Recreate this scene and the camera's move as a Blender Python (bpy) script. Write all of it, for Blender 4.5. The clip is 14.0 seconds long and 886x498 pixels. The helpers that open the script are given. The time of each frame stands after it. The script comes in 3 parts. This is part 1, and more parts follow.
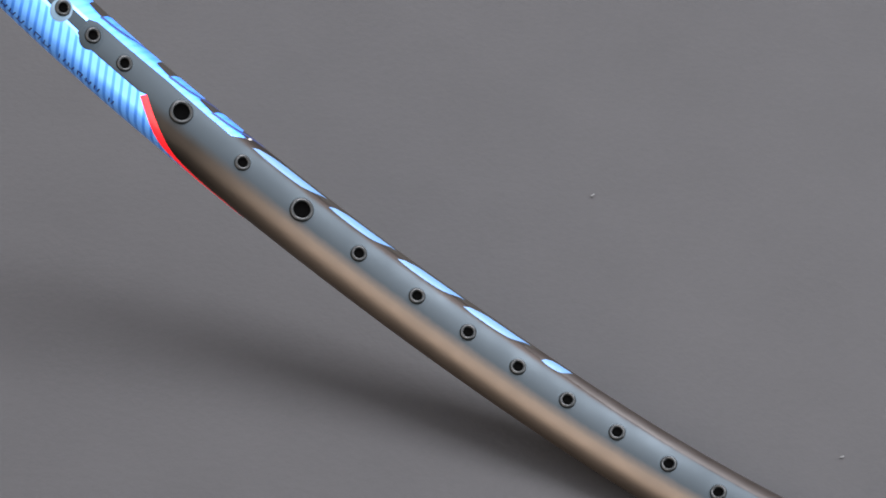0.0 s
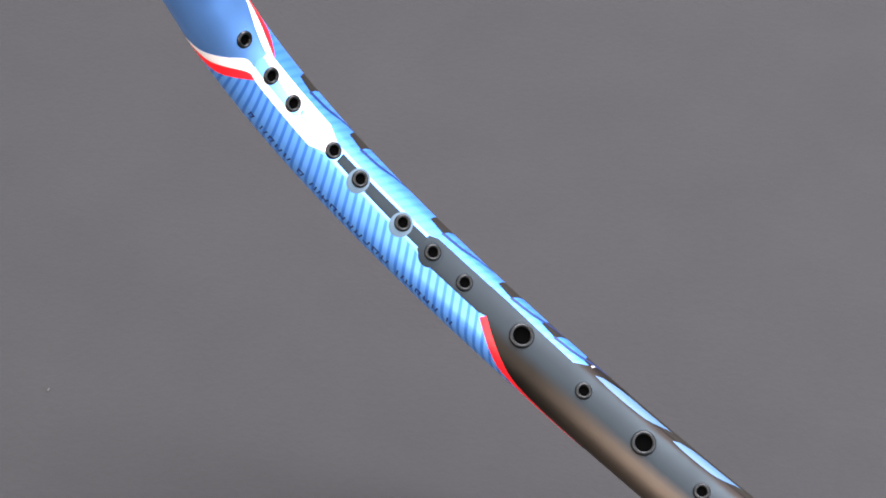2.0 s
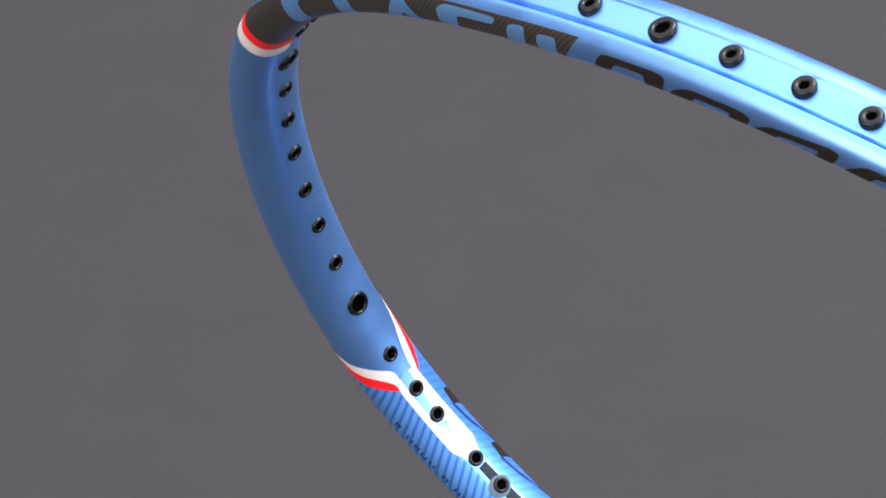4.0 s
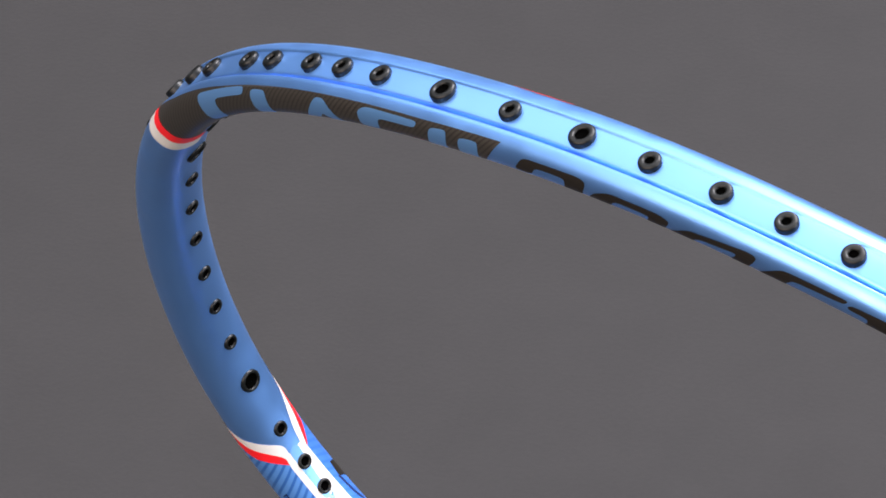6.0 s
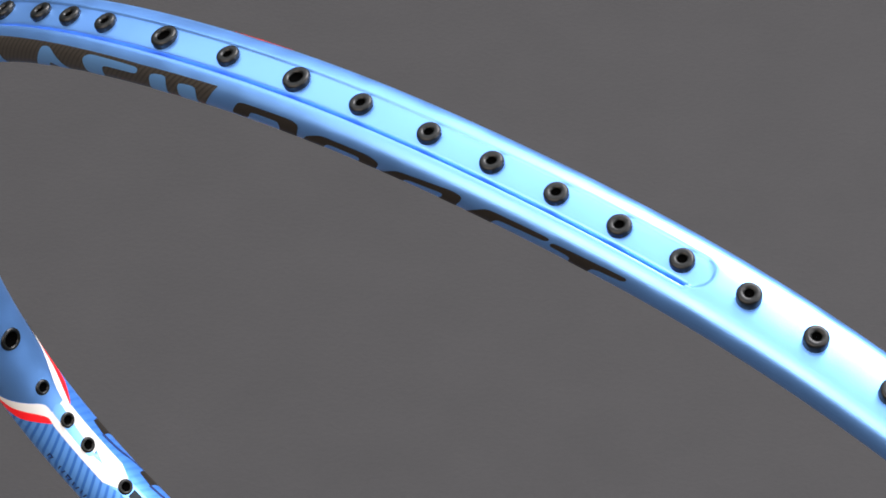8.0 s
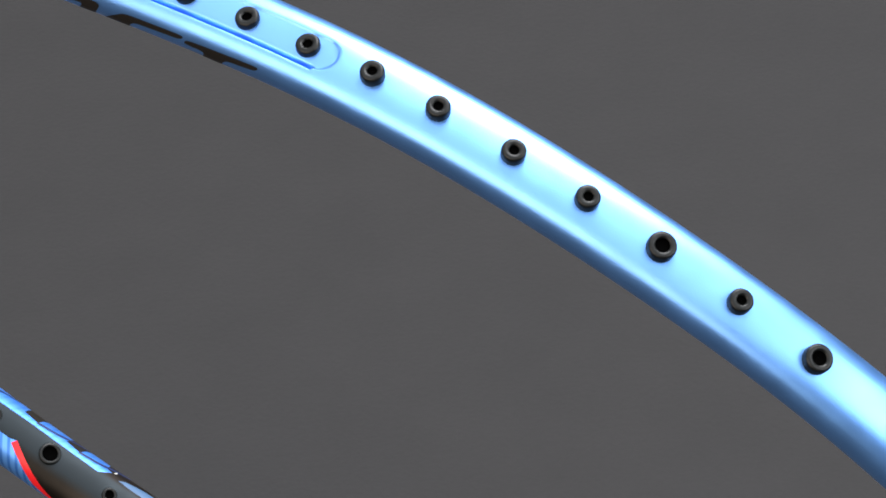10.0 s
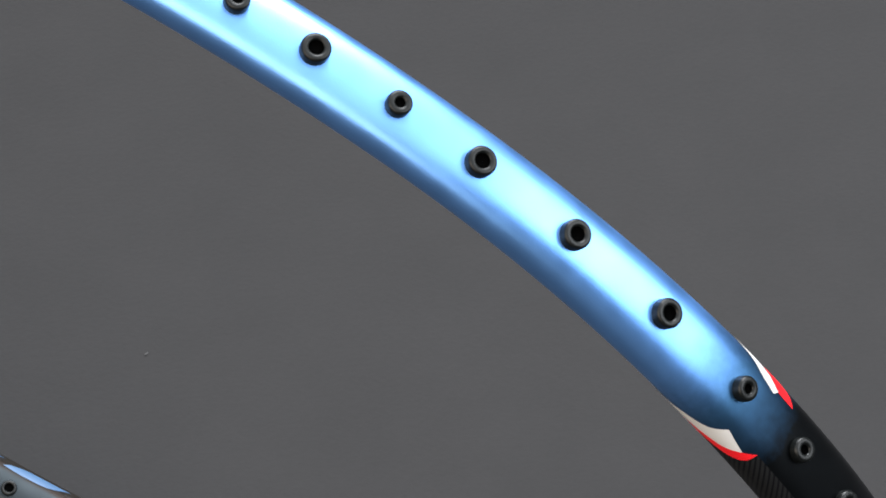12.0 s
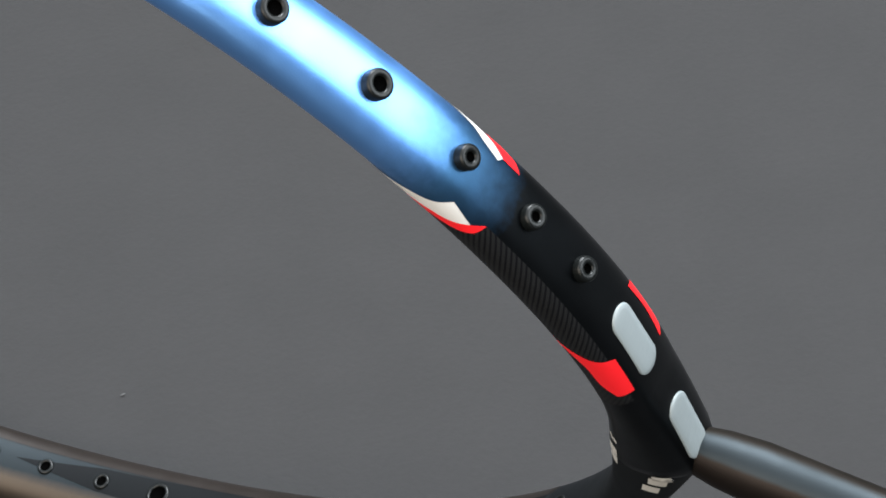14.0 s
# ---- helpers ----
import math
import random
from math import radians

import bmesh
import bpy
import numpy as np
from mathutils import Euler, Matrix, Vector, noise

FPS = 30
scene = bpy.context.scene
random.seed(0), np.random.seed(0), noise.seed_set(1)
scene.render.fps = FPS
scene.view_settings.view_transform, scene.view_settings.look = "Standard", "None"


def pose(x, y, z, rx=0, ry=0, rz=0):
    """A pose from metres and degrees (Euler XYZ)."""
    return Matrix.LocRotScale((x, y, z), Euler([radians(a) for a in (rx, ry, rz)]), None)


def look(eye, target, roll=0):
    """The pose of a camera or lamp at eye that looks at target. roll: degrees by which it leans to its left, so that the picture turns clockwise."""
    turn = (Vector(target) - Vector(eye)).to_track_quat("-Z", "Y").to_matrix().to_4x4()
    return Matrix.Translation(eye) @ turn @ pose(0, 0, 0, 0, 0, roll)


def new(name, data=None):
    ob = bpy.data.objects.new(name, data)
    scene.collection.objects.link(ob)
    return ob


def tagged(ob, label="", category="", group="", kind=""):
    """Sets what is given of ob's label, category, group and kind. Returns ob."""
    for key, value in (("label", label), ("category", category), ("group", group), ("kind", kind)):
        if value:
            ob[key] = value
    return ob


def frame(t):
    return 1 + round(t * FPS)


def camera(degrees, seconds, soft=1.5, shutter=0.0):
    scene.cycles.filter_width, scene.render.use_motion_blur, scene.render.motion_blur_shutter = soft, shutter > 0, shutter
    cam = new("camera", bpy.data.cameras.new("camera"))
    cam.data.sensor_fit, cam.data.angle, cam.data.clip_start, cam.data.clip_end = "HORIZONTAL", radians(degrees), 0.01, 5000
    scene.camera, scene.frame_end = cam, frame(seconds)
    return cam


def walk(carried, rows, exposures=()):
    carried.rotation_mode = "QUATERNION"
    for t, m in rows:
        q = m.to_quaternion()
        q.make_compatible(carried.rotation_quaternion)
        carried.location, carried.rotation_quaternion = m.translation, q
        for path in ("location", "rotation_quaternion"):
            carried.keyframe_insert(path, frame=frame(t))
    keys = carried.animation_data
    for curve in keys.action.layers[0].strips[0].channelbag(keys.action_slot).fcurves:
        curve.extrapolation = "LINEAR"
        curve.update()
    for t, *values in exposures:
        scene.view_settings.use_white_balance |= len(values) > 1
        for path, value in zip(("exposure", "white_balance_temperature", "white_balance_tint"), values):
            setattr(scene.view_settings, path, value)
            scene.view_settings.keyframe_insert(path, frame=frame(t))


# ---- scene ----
# Camera: a long lens that pans slowly along the hoop of an unstrung badminton racket.
cam = camera(12.35, 14.0, soft=1.7)
walk(cam, [
    (0.0, pose(-0.05043, -0.36305, 0.41998, 45.929, -4.096, -1.285)),
    (0.5, pose(-0.04655, -0.34556, 0.41019, 45.982, -3.257, -0.019)),
    (1.0, pose(-0.04311, -0.33150, 0.40246, 46.023, -2.838, 1.879)),
    (1.5, pose(-0.03787, -0.32731, 0.40289, 46.431, -1.945, 2.990)),
    (2.0, pose(-0.03037, -0.33538, 0.41099, 47.680, -1.062, 5.345)),
    (2.5, pose(-0.02254, -0.34930, 0.42046, 49.148, 0.047, 6.229)),
    (3.0, pose(-0.01843, -0.35692, 0.42160, 50.244, 0.886, 7.071)),
    (3.5, pose(-0.01965, -0.36781, 0.42011, 52.639, 0.889, 7.148)),
    (3.7, pose(-0.02078, -0.37069, 0.41881, 53.472, 0.987, 6.930)),
    (5.8, pose(-0.04383, -0.38787, 0.44004, 54.446, -0.326, 3.343)),
    (6.0, pose(-0.04399, -0.38803, 0.44018, 54.049, -0.900, 3.302)),
    (6.5, pose(-0.04253, -0.38848, 0.43916, 54.397, -1.528, 2.818)),
    (7.0, pose(-0.03472, -0.38779, 0.43431, 54.111, -1.572, 1.924)),
    (7.5, pose(-0.02418, -0.38974, 0.43121, 54.583, -1.397, 2.690)),
    (7.7, pose(-0.02233, -0.39162, 0.43264, 54.550, -1.526, 2.580)),
    (10.0, pose(0.01184, -0.41299, 0.44669, 51.554, 2.145, -1.707)),
    (10.5, pose(0.01563, -0.40015, 0.43562, 51.526, 1.994, -2.815)),
    (11.0, pose(0.01786, -0.40293, 0.43046, 51.037, 0.577, -3.694)),
    (11.5, pose(0.02060, -0.40740, 0.42820, 50.950, 0.778, -4.433)),
    (12.0, pose(0.02288, -0.40672, 0.42566, 50.266, 1.250, -5.331)),
    (12.5, pose(0.02709, -0.40349, 0.42321, 49.537, 1.463, -7.215)),
    (13.0, pose(0.03056, -0.40371, 0.42103, 48.372, 1.662, -7.703)),
    (13.5, pose(0.03416, -0.40081, 0.41433, 48.266, 2.599, -8.824)),
    (14.0, pose(0.03106, -0.39426, 0.40336, 48.032, 3.082, -11.015)),
], exposures=[
    (0.0, 0.10, 6300, 14), (1.0, 0.12, 6350, 16), (2.0, 0.12, 6350, 17), (3.5, -0.34, 6330, 18), (6.5, -0.50, 6550, 17), (8.5, -0.66, 6550, 13),
    (10.0, -0.92, 6450, 11), (11.5, -0.80, 6400, 10), (12.5, -0.72, 6300, 9), (14.0, -0.42, 6250, 7)])

# World, lamps
world = bpy.data.worlds.new("studio_air")
scene.world = world
world.use_nodes = True
world.node_tree.nodes["Background"].inputs["Color"].default_value = (0.85, 0.92, 1.0, 1)
world.node_tree.nodes["Background"].inputs["Strength"].default_value = 0.05


def area_lamp(name, eye, target, wide, high, power, colour):
    data = bpy.data.lights.new(name, "AREA")
    data.shape, data.size, data.size_y, data.energy, data.color = "RECTANGLE", wide, high, power, colour
    ob = new(name, data)
    ob.matrix_world = look(eye, target)
    return ob


area_lamp("ceiling_panel_lamp", (-0.10, 0.05, 1.25), (-0.10, 0.05, 0.0), 3.5, 3.2, 100.0, (0.97, 0.98, 1.0))
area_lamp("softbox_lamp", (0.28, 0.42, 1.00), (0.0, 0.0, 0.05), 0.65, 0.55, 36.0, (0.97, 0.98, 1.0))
# Unseen lamp added at the right to brighten the frame; no window there.
area_lamp("right_fill_lamp", (1.45, -0.48, 0.86), (0.0, 0.0, 0.1), 1.2, 0.9, 34.0, (0.95, 0.98, 1.0))
# Unseen warm lamp added in front to brighten the tube's lettered face.
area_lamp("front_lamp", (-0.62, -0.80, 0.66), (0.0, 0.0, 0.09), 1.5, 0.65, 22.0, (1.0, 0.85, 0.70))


# Materials
def shader(name, colour, rough, metal=0.0, coat=0.0):
    m = bpy.data.materials.new(name)
    m.use_nodes = True
    b = m.node_tree.nodes["Principled BSDF"]
    b.inputs["Base Color"].default_value = (*colour, 1)
    b.inputs["Roughness"].default_value = rough
    b.inputs["Metallic"].default_value = metal
    b.inputs["Coat Weight"].default_value = coat
    b.inputs["Coat Roughness"].default_value = 0.15
    return m


def node(m, kind, **values):
    n = m.node_tree.nodes.new(kind)
    for key, value in values.items():
        n.inputs[key.replace("_", " ")].default_value = value
    return n


def wire(m, a, out, b, inp):
    m.node_tree.links.new(a.outputs[out], b.inputs[inp])


def bsdf(m):
    return m.node_tree.nodes["Principled BSDF"]


def ramp(m, stops):
    n = m.node_tree.nodes.new("ShaderNodeValToRGB")
    e = n.color_ramp.elements
    while len(e) < len(stops):
        e.new(0.5)
    for x, (p, c) in zip(e, stops):
        x.position, x.color = p, (*c, 1)
    return n


def maths(m, kind, a=None, b=None):
    n = m.node_tree.nodes.new("ShaderNodeMath")
    n.operation = kind
    for i, v in enumerate((a, b)):
        if isinstance(v, (int, float)):
            n.inputs[i].default_value = v
        elif v is not None:
            m.node_tree.links.new(v, n.inputs[i])
    return n.outputs[0]


def grain(m, scale, bump, rough_low, rough_high):
    """Fine flake and orange peel: a little relief and uneven gloss at two sizes."""
    pos = node(m, "ShaderNodeTexCoord")
    fine = node(m, "ShaderNodeTexNoise", Scale=scale, Detail=3.0)
    broad = node(m, "ShaderNodeTexNoise", Scale=scale / 22, Detail=2.0)
    wire(m, pos, "Object", fine, "Vector")
    wire(m, pos, "Object", broad, "Vector")
    b = node(m, "ShaderNodeBump", Strength=bump, Distance=0.0001)
    wire(m, fine, "Fac", b, "Height")
    wire(m, b, "Normal", bsdf(m), "Normal")
    span = node(m, "ShaderNodeMapRange", From_Min=0.3, From_Max=0.7, To_Min=rough_low, To_Max=rough_high)
    wire(m, broad, "Fac", span, "Value")
    wire(m, span, "Result", bsdf(m), "Roughness")


# Blue flake paint that is sprayed out to black towards the throat
blue_paint = shader("blue_metallic_paint", (0.18, 0.43, 0.95), 0.38, 0.89, 0.12)
grain(blue_paint, 5200, 0.12, 0.33, 0.41)
uvn = node(blue_paint, "ShaderNodeUVMap")
sep = node(blue_paint, "ShaderNodeSeparateXYZ")
wire(blue_paint, uvn, "UV", sep, "Vector")
edge_noise = node(blue_paint, "ShaderNodeTexNoise", Scale=900.0, Detail=2.0)
pos = node(blue_paint, "ShaderNodeTexCoord")
wire(blue_paint, pos, "Object", edge_noise, "Vector")
edge = maths(blue_paint, "ADD", sep.outputs["X"], maths(blue_paint, "MULTIPLY", edge_noise.outputs["Fac"], 0.25))
fade = node(blue_paint, "ShaderNodeMapRange", From_Min=27.6, From_Max=29.3)
blue_paint.node_tree.links.new(edge, fade.inputs["Value"])
tone = ramp(blue_paint, ((0.0, (0.18, 0.43, 0.95)), (0.45, (0.05, 0.14, 0.28)), (1.0, (0.006, 0.0075, 0.009))))
wire(blue_paint, fade, "Result", tone, "Fac")
wire(blue_paint, tone, "Color", bsdf(blue_paint), "Base Color")


def weave(name, dark, light, period, slope, rough, metal, coat):
    """Diagonal carbon twill in the along and round directions of the tube."""
    m = shader(name, dark, rough, metal, coat)
    u = node(m, "ShaderNodeUVMap")
    s = node(m, "ShaderNodeSeparateXYZ")
    wire(m, u, "UV", s, "Vector")
    phase = maths(m, "ADD", s.outputs["X"], maths(m, "MULTIPLY", s.outputs["Y"], slope))
    wave = maths(m, "SINE", maths(m, "MULTIPLY", phase, 2 * math.pi / period * 10))
    up = maths(m, "MULTIPLY", maths(m, "ADD", wave, 1.0), 0.5)
    rm = ramp(m, ((0.12, dark), (0.52, light)))
    m.node_tree.links.new(up, rm.inputs["Fac"])
    wire(m, rm, "Color", bsdf(m), "Base Color")
    b = node(m, "ShaderNodeBump", Strength=0.04, Distance=0.0001)
    m.node_tree.links.new(up, b.inputs["Height"])
    wire(m, b, "Normal", bsdf(m), "Normal")
    return m


brown_tone = shader("dark_brown_metallic_tone", (0.014, 0.010, 0.008), 0.45, 0.4, 0.0)
grain(brown_tone, 5200, 0.12, 0.40, 0.48)
grey_paint = shader("blue_grey_satin_paint", (0.020, 0.026, 0.030), 0.5, 0.9, 0.0)
grain(grey_paint, 5200, 0.12, 0.46, 0.54)


# Satin paint with painted-in reflections: bronze shoulder, blue grey along the lower side's inner middle
frame_sheen_paint = shader("satin_paint_with_sheen_colours", (0.078, 0.063, 0.050), 0.5, 0.8, 0.0)
grain(frame_sheen_paint, 5200, 0.12, 0.46, 0.54)
uvn = node(frame_sheen_paint, "ShaderNodeUVMap")
sep = node(frame_sheen_paint, "ShaderNodeSeparateXYZ")
wire(frame_sheen_paint, uvn, "UV", sep, "Vector")
edge_noise = node(frame_sheen_paint, "ShaderNodeTexNoise", Scale=900.0, Detail=2.0)
pos = node(frame_sheen_paint, "ShaderNodeTexCoord")
wire(frame_sheen_paint, pos, "Object", edge_noise, "Vector")
edge = maths(frame_sheen_paint, "ADD", sep.outputs["Y"], maths(frame_sheen_paint, "MULTIPLY", edge_noise.outputs["Fac"], 0.03))
fade = node(frame_sheen_paint, "ShaderNodeMapRange", From_Min=1.06, From_Max=1.66)
frame_sheen_paint.node_tree.links.new(edge, fade.inputs["Value"])
tone = ramp(frame_sheen_paint, ((0.0, (0.078, 0.063, 0.050)), (0.23, (0.020, 0.026, 0.030)), (0.80, (0.020, 0.026, 0.030)), (0.90, (0.016, 0.012, 0.010))))
wire(frame_sheen_paint, fade, "Result", tone, "Fac")
# the bronze tone begins as dark brown beside the red line
start = node(frame_sheen_paint, "ShaderNodeMapRange", From_Min=-12.6, From_Max=-10.4)
wire(frame_sheen_paint, sep, "X", start, "Value")
brown = ramp(frame_sheen_paint, ((0.0, (0.016, 0.013, 0.010)), (0.23, (0.020, 0.026, 0.030)), (0.80, (0.020, 0.026, 0.030)), (0.90, (0.016, 0.012, 0.010))))
wire(frame_sheen_paint, fade, "Result", brown, "Fac")
blend = node(frame_sheen_paint, "ShaderNodeMixRGB")
wire(frame_sheen_paint, start, "Result", blend, "Fac")
wire(frame_sheen_paint, tone, "Color", blend, "Color1")
wire(frame_sheen_paint, brown, "Color", blend, "Color2")
wire(frame_sheen_paint, blend, "Color", bsdf(frame_sheen_paint), "Base Color")
carbon_blue = weave("blue_carbon_weave", (0.045, 0.19, 0.62), (0.125, 0.36, 0.87), 1.5, -0.7, 0.40, 0.6, 0.1)
carbon_side = weave("blue_carbon_weave_side", (0.055, 0.22, 0.72), (0.075, 0.26, 0.78), 1.5, 0.7, 0.40, 0.6, 0.1)
carbon_black = weave("black_carbon_weave", (0.003, 0.003, 0.004), (0.011, 0.0115, 0.012), 0.9, -1.2, 0.40, 0.0, 0.0)
bsdf(carbon_black).inputs["Specular IOR Level"].default_value = 0.15
carbon_brown = weave("brown_black_carbon_weave", (0.024, 0.021, 0.018), (0.050, 0.045, 0.038), 0.9, 1.2, 0.40, 0.4, 0.2)
black_paint = shader("satin_black_paint", (0.005, 0.006, 0.007), 0.5, 0.0, 0.0)
grain(black_paint, 5200, 0.12, 0.46, 0.56)
bsdf(black_paint).inputs["Specular IOR Level"].default_value = 0.1
dark_print = shader("dark_print", (0.016, 0.014, 0.012), 0.45)
bsdf(dark_print).inputs["Specular IOR Level"].default_value = 0.12
sky_print = shader("light_blue_print", (0.20, 0.48, 0.95), 0.38, 0.8)
dash_print = shader("pale_blue_dash_print", (0.055, 0.12, 0.23), 0.45, 0.1)
navy_print = shader("navy_print", (0.005, 0.018, 0.09), 0.45)
white_print = shader("white_print", (0.60, 0.59, 0.57), 0.4)
red_print = shader("fluorescent_red_print", (0.80, 0.010, 0.016), 0.4)
pale_plastic = shader("translucent_white_plastic", (0.25, 0.285, 0.295), 0.35)
grain(pale_plastic, 900, 0.5, 0.3, 0.45)
grey_print = shader("grey_print", (0.42, 0.41, 0.38), 0.5)
rubber = shader("black_nylon", (0.004, 0.005, 0.005), 0.34)
bsdf(rubber).inputs["Specular IOR Level"].default_value = 0.28
rim_grey = shader("blue_grey_print", (0.045, 0.085, 0.12), 0.45)
# Near-black cap colour in place of the shade inside the grommet holes
hole_shade = shader("hole_shade_black", (0.001, 0.001, 0.001), 0.9)
bsdf(hole_shade).inputs["Specular IOR Level"].default_value = 0.0

paper = shader("grey_backdrop_paper", (0.042, 0.041, 0.042), 0.85)
tex = node(paper, "ShaderNodeTexCoord")
mott = node(paper, "ShaderNodeTexNoise", Scale=55.0, Detail=5.0, Roughness=0.65)
fibre = node(paper, "ShaderNodeTexNoise", Scale=900.0, Detail=3.0)
wire(paper, tex, "Object", mott, "Vector")
wire(paper, tex, "Object", fibre, "Vector")
both = maths(paper, "ADD", maths(paper, "MULTIPLY", mott.outputs["Fac"], 0.6), maths(paper, "MULTIPLY", fibre.outputs["Fac"], 0.4))
shade = ramp(paper, ((0.28, (0.0072, 0.0069, 0.0073)), (0.72, (0.0116, 0.0111, 0.0116))))
paper.node_tree.links.new(both, shade.inputs["Fac"])
wire(paper, shade, "Color", bsdf(paper), "Base Color")
pb = node(paper, "ShaderNodeBump", Strength=0.3, Distance=0.0004)
wire(paper, fibre, "Fac", pb, "Height")
wire(paper, pb, "Normal", bsdf(paper), "Normal")

# Floor
bm = bmesh.new()
bmesh.ops.create_grid(bm, x_segments=8, y_segments=8, size=2.0)
me = bpy.data.meshes.new("floor")
bm.to_mesh(me)
bm.free()
me.materials.append(paper)
tagged(new("floor", me), "dark grey seamless backdrop paper lying flat", "floor", kind="structure")

# Plain dark walls and ceiling that close the studio
plaster = shader("dark_grey_plaster", (0.09, 0.09, 0.095), 0.9)
grain(plaster, 120, 0.4, 0.85, 0.95)


def slab(name, low, high, label, category):
    bm = bmesh.new()
    bmesh.ops.create_cube(bm, size=1.0)
    for v in bm.verts:
        v.co = [(a + b) / 2 + c * (b - a) for a, b, c in zip(low, high, v.co)]
    me = bpy.data.meshes.new(name)
    bm.to_mesh(me)
    bm.free()
    me.materials.append(plaster)
    tagged(new(name, me), label, category, kind="structure")


slab("wall_north", (-2.1, 2.0, 0), (2.1, 2.1, 2.4), "plain dark grey plaster studio wall", "wall")
slab("wall_south", (-2.1, -2.1, 0), (2.1, -2.0, 2.4), "plain dark grey plaster studio wall", "wall")
slab("wall_east", (2.0, -2.0, 0), (2.1, 2.0, 2.4), "plain dark grey plaster studio wall", "wall")
slab("wall_west", (-2.1, -2.0, 0), (-2.0, 2.0, 2.4), "plain dark grey plaster studio wall", "wall")
slab("ceiling", (-2.1, -2.1, 2.4), (2.1, 2.1, 2.5), "plain dark grey plaster studio ceiling", "ceiling")

# ---- the hoop: a closed curve in its own plane, tip at +y, handle towards -y ----
MM = 0.001
FORM = (105.0, 1.32, 16.14, 0.94, 1.96, -0.77, -0.09, -0.43, -0.11, -0.31)   # polar harmonics of the centre line
THICK, DEEP, FLAT_OUT, FLAT_IN = 3.2, 4.8, 2.6, 2.2     # half sizes of the tube and the squareness of its outer and inner halves
GROOVE_END, GROOVE_LOW, GROOVE_HIGH, GROOVE = 182.2, -1.75, 2.35, 0.62

_th = np.linspace(-np.pi, np.pi, 8001)
_r = sum(a * np.cos(k * _th) for k, a in enumerate(FORM)) + 1.2 * np.exp(-((np.pi - np.abs(_th)) / 0.25) ** 2)
_cx, _cy = _r * np.sin(_th), _r * np.cos(_th)
_s = np.r_[0, np.cumsum(np.hypot(np.diff(_cx), np.diff(_cy)))]
_s -= _s[4000]
HALF = _s[-1]
_tx, _ty = np.gradient(_cx, _s), np.gradient(_cy, _s)
_tl = np.hypot(_tx, _ty)
_tx, _ty = _tx / _tl, _ty / _tl
# distances along the hoop keep an earlier curve's scale, fitted to the camera's view
_s = np.interp(_s, (_s[0], -194.3, -142.4, -99.7, -83.0, -63.0, -41.3, -21.6, 0, 29.5, 54.1, 69.2, 89.9, 142.3, 176.7, 222.2, 255.7, 282.1, 316.1, _s[-1]),
               (-339.7, -196.1, -143.2, -99.7, -82.6, -62.1, -40.3, -20.8, 0, 28.9, 52.8, 68.1, 89.5, 143.3, 178.2, 223.8, 256.8, 282.9, 316.9, 339.7))
HALF = 339.7

_ps = np.linspace(0, 2 * np.pi, 1441)
_sq = np.where(np.cos(_ps) >= 0, FLAT_OUT, FLAT_IN)
_sn = THICK * np.sign(np.cos(_ps)) * np.abs(np.cos(_ps)) ** (2 / _sq)
_sz = DEEP * np.sign(np.sin(_ps)) * np.abs(np.sin(_ps)) ** (2 / _sq)
_sv = np.r_[0, np.cumsum(np.hypot(np.diff(_sn), np.diff(_sz)))]
AROUND = _sv[-1]
INNER = AROUND / 2


def soft(x, a, b):
    x = min(1.0, max(0.0, (x - a) / (b - a)))
    return x * x * (3 - 2 * x)


def sunk(s, v):
    """Depth of the string groove, which runs in the outer side from the tip and ends in a half round."""
    w = v if v < INNER else v - AROUND
    mid, half = (GROOVE_LOW + GROOVE_HIGH) / 2, (GROOVE_HIGH - GROOVE_LOW) / 2
    if s < -120 or abs(w - mid) > half + 0.5:
        return 0.0
    r = math.hypot(max(0.0, s - (GROOVE_END - half)), w - mid)
    lean = (w - mid) / max(r, 0.01)
    deep = GROOVE * (0.78 + 0.3 * (w - mid) / half)
    crease = 1.3 * math.exp(-((w - GROOVE_HIGH + 0.1) / 0.24) ** 2) if s < GROOVE_END - half else 0.0
    return crease + deep * (1 - soft(r, half - 0.30 - 0.20 * lean, half + 0.13 + 0.03 * lean))


def ring(s, v, lift=0.0):
    """A place on the tube, in millimetres: s along the hoop from the tip, v round the section from its outer middle towards the lettered face."""
    s = (s + HALF) % (2 * HALF) - HALF
    v = v % AROUND
    t = np.array([np.interp(s, _s, _tx), np.interp(s, _s, _ty)])
    n = np.array([-t[1], t[0]])
    fuller, lower = soft(s, 235, 315), soft(-s, 115, 165)
    k, rise = 1 + 0.155 * fuller + 0.05 * lower, 0.28 * fuller + 0.12 * lower
    a, z = np.interp(v, _sv, _sn) * (1 + 0.2 * math.exp(-(s / 40) ** 2)), np.interp(v, _sv, _sz) * k + rise
    # the throat runs to a blunt point at the shaft and is thicker in the corner
    near = HALF - abs(s)
    a += (3.1 * max(0.0, 1 - near / 15) ** 1.6 if a > 0 else 2.0 * math.exp(-(near / 13) ** 2)) * a / THICK
    da = np.interp((v + 0.02) % AROUND, _sv, _sn) - np.interp((v - 0.02) % AROUND, _sv, _sn)
    dz = np.interp((v + 0.02) % AROUND, _sv, _sz) - np.interp((v - 0.02) % AROUND, _sv, _sz)
    l = math.hypot(da, dz) or 1.0
    a += dz / l * lift - sunk(s, v)
    z -= da / l * lift
    return Vector((np.interp(s, _s, _cx) + n[0] * a, np.interp(s, _s, _cy) + n[1] * a, z)) * MM


